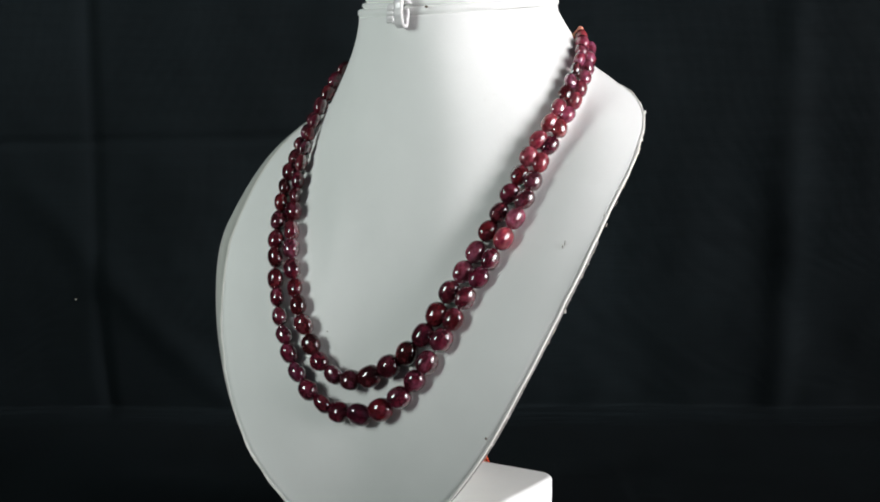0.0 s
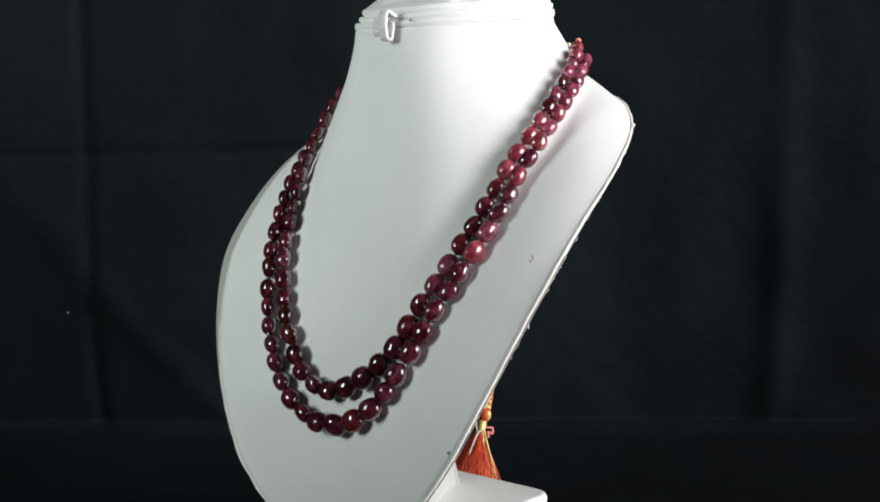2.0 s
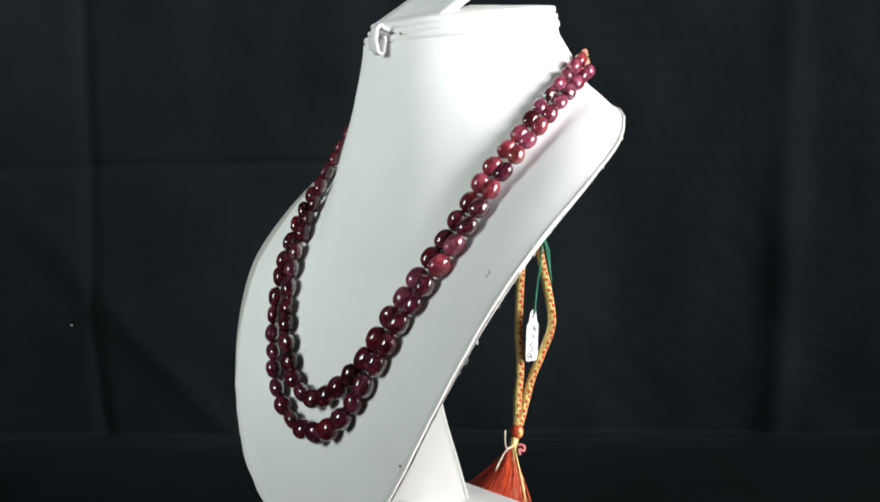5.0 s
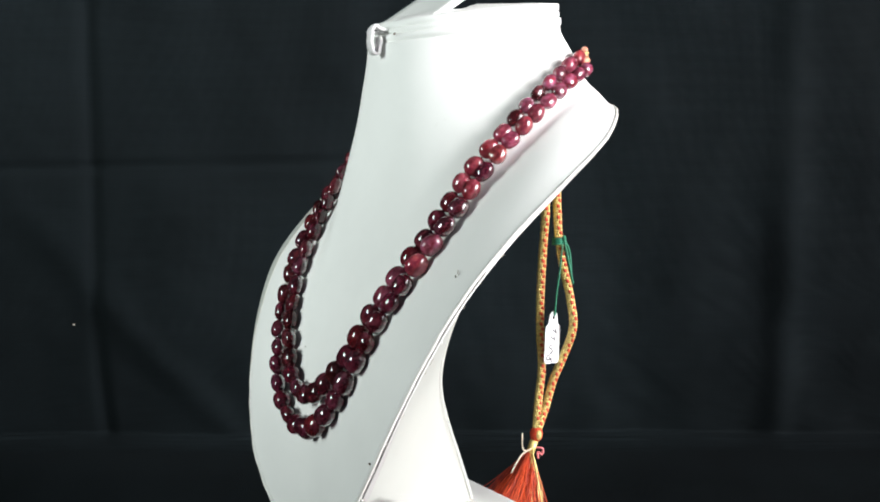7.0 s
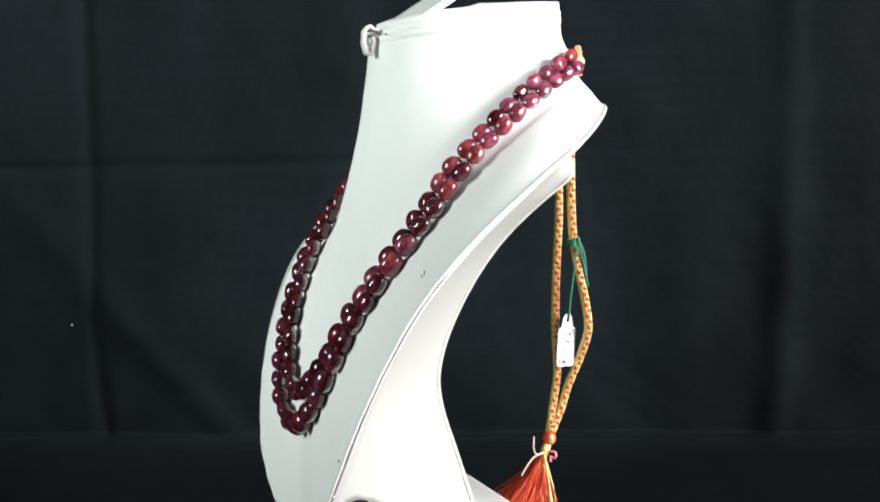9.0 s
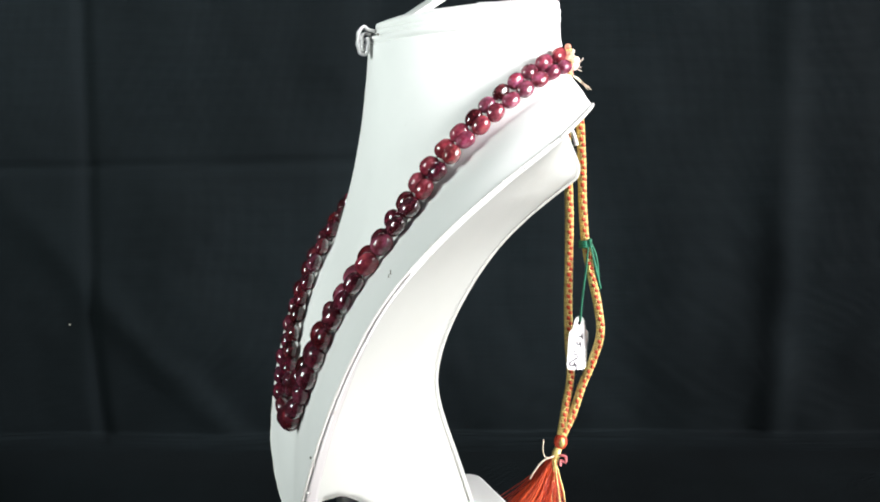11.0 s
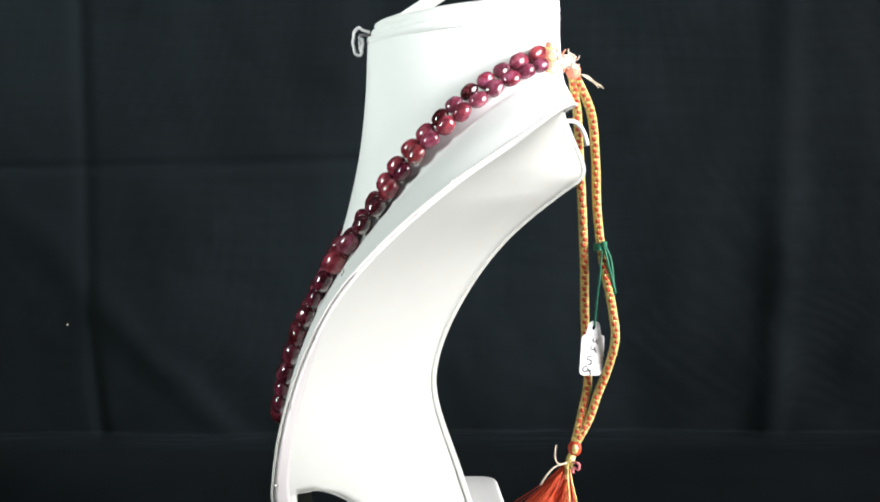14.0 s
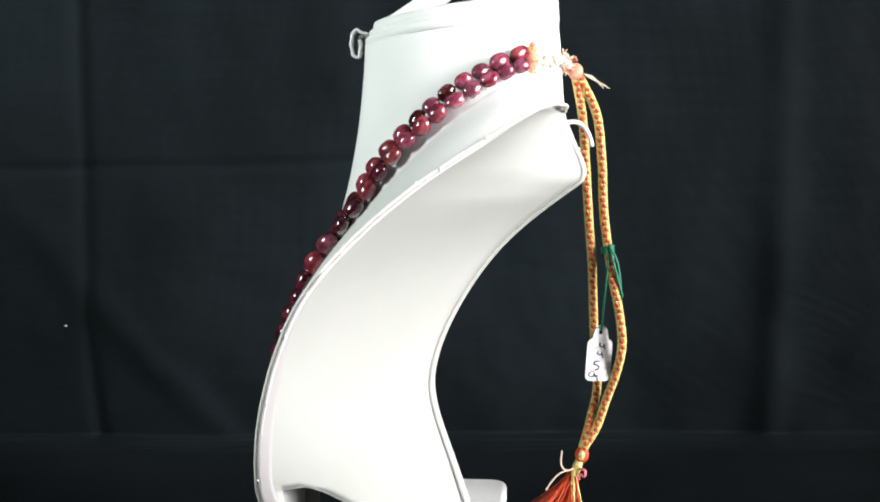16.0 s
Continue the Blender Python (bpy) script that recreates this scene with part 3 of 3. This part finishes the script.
def build_necklace():
    neck = tagged(new("necklace"), "two-strand necklace of polished dark red oval beads with a gold cord", "necklace")
    shapes, pink = ([bead_mesh(k, stone) for k in range(9)] for stone in (RUBY, LIT_PINK_RUBY))
    plate = stand_plate.data
    body = BVHTree.FromPolygons([v.co for v in plate.vertices], [p.vertices for p in plate.polygons])
    rnd = random.Random(4)
    for line, gaps in ((INNER, INNER_GAPS), (OUTER, OUTER_GAPS)):
        fine = curve_at(line, np.linspace(0, 1, 1500))
        d = np.r_[0, np.cumsum(np.linalg.norm(np.diff(fine, axis=0), axis=1))]
        centres = np.r_[0, np.cumsum(gaps)] / 1000
        widths = np.convolve(np.r_[gaps[0], gaps, gaps[-1]], (0.5, 0.5), "valid") / 1000
        for s, w in zip(centres, widths):
            at = [float(np.interp(s, d, fine[:, c])) for c in range(3)]
            i = int(np.clip(np.searchsorted(d, s), 3, 1496))
            t = Vector(fine[i + 3] - fine[i - 3]).normalized()
            t = (t + Vector((rnd.gauss(0, 0.13), rnd.gauss(0, 0.13), rnd.gauss(0, 0.13)))).normalized()
            out = Vector((at[0], at[1] - 0.0155, 0)).normalized()
            out = (out - t * out.dot(t)).normalized()
            flat = t.cross(out)
            # the strands lift over the widening of the neck
            lift = min(1.0, max(0.0, (at[2] - 0.010) / 0.018)) * (0.0019 if line is INNER else 0.0006)
            at = Vector(at) + out * lift
            r = w * (rnd.uniform(0.360, 0.405) + 0.052 * math.exp(-((s - 0.47 * d[-1]) / (0.26 * d[-1])) ** 2))
            # every bead lies on the plate, none in it
            near, normal, face, gap = body.find_nearest(at)
            away = at - near
            inside = away.dot(out) < 0
            gap = -gap if inside else gap
            if gap < 0.92 * r:
                at += (-away if inside else away).normalized() * (0.92 * r - gap)
            m = Matrix((t, flat, out)).transposed().to_4x4()
            # towards the brightly lit end stones turn paler: that light is in their colour
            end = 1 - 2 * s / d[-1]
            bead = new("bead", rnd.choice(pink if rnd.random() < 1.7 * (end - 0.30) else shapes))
            if bead.data.materials[0] is LIT_PINK_RUBY:
                bead["label"] = "clouded bead, paler and pinker for the light on its end"
            bead.parent = neck
            bead.matrix_basis = Matrix.Translation(at) @ m @ Matrix.Rotation(rnd.uniform(-0.6, 0.6), 4, "X") @ Matrix.Diagonal((w * 0.525, r * 1.06, r, 1))
        bm = bmesh.new()
        tube(bm, fine[::12], 0.0003, 6)
        part("bead_string", bm, STRING, neck, "thin dark red string")
    return neck


CORD_A = [(-0.0090, 0.0608, 0.0249), (-0.0130, 0.0635, 0.011), (-0.0150, 0.0649, -0.005), (-0.0165, 0.0667, -0.0305), (-0.0220, 0.0688, -0.0546),
          (-0.0245, 0.0696, -0.0741), (-0.0258, 0.0705, -0.0887), (-0.0258, 0.0715, -0.1058), (-0.0240, 0.0685, -0.1203), (-0.0208, 0.0655, -0.1308)]
CORD_B = [(-0.0090, 0.0626, 0.0245), (-0.0130, 0.0692, 0.011), (-0.0155, 0.0718, -0.0072), (-0.0168, 0.0731, -0.0305), (-0.0180, 0.0749, -0.0448),
          (-0.0170, 0.0772, -0.0586), (-0.0155, 0.0799, -0.0726), (-0.0150, 0.0812, -0.0842), (-0.0195, 0.0787, -0.0997), (-0.0220, 0.0754, -0.110),
          (-0.0220, 0.0708, -0.1232), (-0.0200, 0.0662, -0.1305)]


def braid(path, parent):
    """A round braided cord: gold stitches with rows of red ones."""
    length = float(np.linalg.norm(np.diff(np.asarray(path), axis=0), axis=1).sum())
    n = int(length / 0.00122)
    p = curve_at(path, np.linspace(0, 1, n))
    tang = np.gradient(p, axis=0)
    core, gold, red = bmesh.new(), [], []
    tube(core, p, 0.00145, 10)
    ref = Vector((1, 0, 0))
    for k in range(n):
        t = Vector(tang[k]).normalized()
        a = (ref - t * ref.dot(t)).normalized()
        b = t.cross(a)
        for j in range(8):
            ang = 2 * math.pi * (j + 0.5 * (k % 2)) / 8
            red_one = k % 2 == 0 and j in (0, 4)
            ang += (0.26 if k % 4 else -0.26) if red_one else 0
            out = a * math.cos(ang) + b * math.sin(ang)
            round_ = t.cross(out)
            lean = 0.7 if (j + k) % 2 else -0.7
            along = (t + round_ * lean).normalized()
            across = out.cross(along)
            turn = Matrix((along, across, out)).transposed()
            (red if red_one else gold).append(Matrix.Translation(Vector(p[k]) + out * (0.00166 if red_one else 0.00150)) @ turn.to_4x4() @ Matrix.Diagonal((0.00135 if red_one else 0.00105, 0.00088 if red_one else 0.00060, 0.00045, 1)))
    cord = part("cord", core, SHADE_CORE, parent, "gold braided cord with red stitches")
    for name, mat, poses in (("gold_braid", GOLD, gold), ("red_stitches", RED, red)):
        ob = tagged(seeds(name, mat, poses), "gold thread stitches" if mat is GOLD else "red thread stitches", kind="stuff")
        ob.parent = cord


def fuzz(bm, centre, count, size, radius, rnd):
    """Small loose loops of thread round a knot."""
    for _ in range(count):
        d = Vector((rnd.gauss(0, 1), rnd.gauss(0, 1), rnd.gauss(0, 1))).normalized()
        e = Vector((rnd.gauss(0, 1), rnd.gauss(0, 1), rnd.gauss(0, 1))).normalized()
        c = Vector(centre)
        pts = [c + d * size * 0.4, c + d * size + e * size * 0.3, c + d * size * 0.9 + e * size * 0.8]
        tube(bm, curve_at(pts, np.linspace(0, 1, 5)), radius, 4)


def build_cords(neck):
    rnd = random.Random(8)
    braid(CORD_A, neck)
    braid(CORD_B, neck)
    # wrapped thread between the last bead and the slide knot
    for sign in (1, -1):
        bm = bmesh.new()
        pts = [(sign * 0.0415, 0.0410, 0.0280), (sign * 0.034, 0.0485, 0.0290), (sign * 0.024, 0.0535, 0.0300), (sign * 0.012, 0.0565, 0.0302), (-0.002, 0.0580, 0.0292)]
        fine = curve_at(pts, np.linspace(0, 1, 60))
        rad = [0.0012 + 0.00022 * math.sin(k * 2.1) for k in range(60)]
        tube(bm, fine, rad, 9)
        for k in range(9, 58, 2):
            q = Vector(fine[k]) + Vector((rnd.gauss(0, 0.0008), rnd.gauss(0.0004, 0.0006), rnd.gauss(0, 0.0011)))
            fat = 0.0003 if k < 30 and sign > 0 else 0.0
            blob(bm, q, (rnd.uniform(0.0008, 0.0013) + fat,) * 3, None, 5, 8)
        fuzz(bm, (sign * 0.016, 0.0560, 0.0300), 18, 0.0030, 0.00024, rnd)
        part("thread_wrap", bm, WRAP, neck, "pale thread winding")
        bm = bmesh.new()
        blob(bm, (sign * 0.0430, 0.0430, 0.0290), (0.0029, 0.0030, 0.0050), None, 8, 12)
        blob(bm, (sign * 0.0437, 0.0436, 0.0342), (0.0012, 0.0013, 0.0012), None, 6, 10)
        fuzz(bm, (sign * 0.0430, 0.0430, 0.0294), 30, 0.0024, 0.00030, rnd)
        part("end_knot", bm, PEACH, neck, "frayed orange and gold end knot")
        bm = bmesh.new()
        for k in range(5):
            z = 0.0248 + 0.0019 * k
            ring = [(sign * (0.0430 + 0.0023 * math.cos(t)), 0.0430 + 0.0024 * math.sin(t), z + (0.0007 if k % 2 else -0.0007) * math.sin(t + k)) for t in np.linspace(0, 2 * math.pi, 14)]
            tube(bm, ring, 0.0003, 5)
        fuzz(bm, (sign * 0.0432, 0.0432, 0.0290), 16, 0.0028, 0.00030, rnd)
        part("gold_winding", bm, GOLD, neck, "gold thread winding")
    bm = bmesh.new()
    blob(bm, (-0.005, 0.0605, 0.0272), (0.0033, 0.0031, 0.0034), None, 10, 14)
    fuzz(bm, (-0.002, 0.0570, 0.0300), 20, 0.0040, 0.00026, rnd)
    part("slide_knot", bm, PEACH, neck, "round salmon silk slide knot")
    bm = bmesh.new()
    for k in range(4):
        e = (-0.012 + 0.001 * k, 0.0745 - 0.0012 * k, 0.0205 + 0.0010 * (k % 2))
        tube(bm, curve_at([(-0.006, 0.0635, 0.0262), (-0.009, 0.068, 0.0238 + 0.0004 * k), e], np.linspace(0, 1, 8)), 0.0002, 4)
    part("loose_thread", bm, PALE, neck, "loose thread ends")
    # tassel
    bm = bmesh.new()
    blob(bm, (-0.0204, 0.0652, -0.1338), (0.0030, 0.0030, 0.0036), None, 10, 14)
    tie = part("tassel_knot", bm, RED, neck, "red thread tassel knot")
    bm = bmesh.new()
    blob(bm, (-0.0182, 0.0650, -0.1338), (0.0012, 0.0015, 0.0024), None, 6, 10)
    tube(bm, [(-0.0205, 0.0642, -0.1365), (-0.0207, 0.0632, -0.1395), (-0.0209, 0.0620, -0.1430)], [0.0018, 0.0020, 0.0019], 10)
    part("tassel_collar", bm, GOLD, neck, "gold thread collar")
    for name, mat, count, rad, spread, label in (("tassel_fringe", TASSEL, 460, 0.00019, 1.0, "orange-red silk fringe"), ("gold_fringe", GOLD, 14, 0.00034, 0.75, "gold strands in the fringe")):
        bm = bmesh.new()
        for k in range(count):
            a, q = rnd.uniform(0, 2 * math.pi), math.sqrt(rnd.random())
            top = Vector((-0.0208 + 0.0016 * q * math.cos(a), 0.0620 + 0.0016 * q * math.sin(a), -0.1405))
            lean = radians(50 * rnd.random() ** 1.4 - 5) if name == "tassel_fringe" else radians(rnd.uniform(-10, 16))
            way = Vector((rnd.gauss(0, 0.20), -math.sin(lean), -math.cos(lean)))
            if name == "gold_fringe":
                top.x += 0.0016
                way.x = rnd.uniform(0.02, 0.30)
            end = top + way * rnd.uniform(0.026, 0.034)
            end.z = max(end.z, -0.1790)
            mid = top.lerp(end, 0.5) + Vector((rnd.gauss(0, 0.0012), rnd.gauss(0, 0.0010), -0.0012))
            tube(bm, curve_at([top, top.lerp(mid, 0.4) + Vector((0, 0, -0.0006)), mid, end], np.linspace(0, 1, 7)), rad, 4, False)
        tagged(part(name, bm, mat, neck, label), kind="stuff")
    bm = bmesh.new()
    tube(bm, curve_at([(-0.020, 0.0612, -0.1405), (-0.019, 0.0575, -0.1400), (-0.0185, 0.0565, -0.1380), (-0.019, 0.0568, -0.1320)], np.linspace(0, 1, 12)), 0.00035, 5)
    tube(bm, curve_at([(-0.0195, 0.0618, -0.1400), (-0.0180, 0.0560, -0.1415), (-0.0175, 0.0525, -0.1450), (-0.0175, 0.0500, -0.1490)], np.linspace(0, 1, 12)), 0.00042, 5)
    part("white_thread", bm, PALE, neck, "loose white thread end")
    bm = bmesh.new()
    tube(bm, curve_at([(-0.019, 0.0640, -0.1395), (-0.017, 0.0665, -0.1400), (-0.0168, 0.0662, -0.1425), (-0.018, 0.0645, -0.1415), (-0.017, 0.0640, -0.1440)], np.linspace(0, 1, 14)), 0.0006, 5)
    part("pink_thread", bm, PINK, neck, "pink thread curl")


necklace = build_necklace()
build_cords(necklace)


# ---- price tag ----
def build_tag():
    tag = tagged(new("price_tag"), "small white paper tag hung on green thread", "tag")
    # outline in the card's own plane, x across and z up
    w, h = 0.0056, 0.0178
    out = []
    def arc(cx, cz, r, a0, a1, n=6):
        for k in range(n + 1):
            a = radians(a0 + (a1 - a0) * k / n)
            out.append((cx + r * math.cos(a), cz + r * math.sin(a)))
    arc(w - 0.0022, 0.0022, 0.0022, -90, 0)
    arc(w - 0.0022, h - 0.0022, 0.0022, 0, 80)
    arc(0, h + 0.0028, 0.0030, 0, 180, 10)
    arc(-w + 0.0022, h - 0.0022, 0.0022, 100, 180)
    arc(-w + 0.0022, 0.0022, 0.0022, 180, 270)
    bm = bmesh.new()
    hole = [(0.0009 * math.cos(a), h + 0.0028 + 0.0009 * math.sin(a)) for a in np.linspace(0, 2 * math.pi, 13)[:-1]]
    edges = []
    for loop in (out, hole):
        vs = [bm.verts.new((x, 0, z)) for x, z in loop]
        edges += [bm.edges.new((a, b)) for a, b in zip(vs, vs[1:] + vs[:1])]
    bmesh.ops.triangle_fill(bm, use_beauty=True, edges=edges)
    card = part("card", bm, CARD, tag, "white paper card", smooth=False)
    sol = card.modifiers.new("thickness", "SOLIDIFY")
    sol.thickness, sol.offset = 0.0004, 0
    turn = pose(-0.0178, 0.0712, -0.1014, 0, 4, 110)
    card.matrix_basis = turn
    # pen strokes of the figures 4 4 5 c t, one below the other, in card widths and heights
    pen = [[(0.54, 0.915), (0.50, 0.85), (0.56, 0.825), (0.66, 0.82)], [(0.66, 0.89), (0.69, 0.83), (0.73, 0.755)],
           [(0.47, 0.725), (0.44, 0.66), (0.50, 0.635), (0.60, 0.63)], [(0.60, 0.70), (0.63, 0.63), (0.66, 0.555)],
           [(0.54, 0.475), (0.34, 0.46)], [(0.36, 0.465), (0.32, 0.39), (0.44, 0.385), (0.53, 0.335), (0.48, 0.275), (0.36, 0.275)],
           [(0.35, 0.24), (0.22, 0.215), (0.14, 0.145), (0.24, 0.10), (0.42, 0.125)], [(0.36, 0.205), (0.42, 0.125), (0.50, 0.06), (0.53, 0.01)], [(0.34, 0.145), (0.55, 0.115)]]
    for stroke in pen:
        bm = bmesh.new()
        line = curve_at([((p - 0.53) * 2 * w, -0.00110, q * h) for p, q in stroke], np.linspace(0, 1, 12))
        tube(bm, line, 0.00029, 5)
        ink = part("pen_stroke", bm, INK, card, "handwritten black figure")
        ink.matrix_basis = Matrix.Diagonal((1, 0.4, 1, 1))
    bm = bmesh.new()
    tube(bm, curve_at([(-0.0176, 0.0728, -0.0800), (-0.0172, 0.0735, -0.070), (-0.0160, 0.0745, -0.058), (-0.0153, 0.0752, -0.0470)], np.linspace(0, 1, 16)), 0.00045, 6)
    tube(bm, curve_at([(-0.0150, 0.0755, -0.0440), (-0.0150, 0.0785, -0.0500), (-0.0155, 0.0800, -0.0580), (-0.0160, 0.0806, -0.0670)], np.linspace(0, 1, 16)), 0.0005, 6)
    tube(bm, curve_at([(-0.0150, 0.0755, -0.0440), (-0.0148, 0.0775, -0.0520), (-0.0150, 0.0796, -0.0600), (-0.0155, 0.0812, -0.0655)], np.linspace(0, 1, 16)), 0.0005, 6)
    for k in range(4):
        ring = [(-0.0179 + 0.0026 * math.cos(t), 0.0748 + 0.0026 * math.sin(t), -0.0446 - 0.0008 * k + 0.0004 * math.sin(t)) for t in np.linspace(0, 2 * math.pi, 16)]
        tube(bm, ring, 0.00045, 5)
    blob(bm, (-0.0150, 0.0758, -0.0445), (0.0010, 0.0010, 0.0013))
    part("tag_string", bm, GREEN, tag, "dark green thread")
    return tag


price_tag = build_tag()


def motions():
    rows = [(t, pose(0, 0, Z0, 0, 0, a)) for t, a, p, e in PATH]
    for thing in (stand, necklace, price_tag):
        walk(thing, rows)


motions()
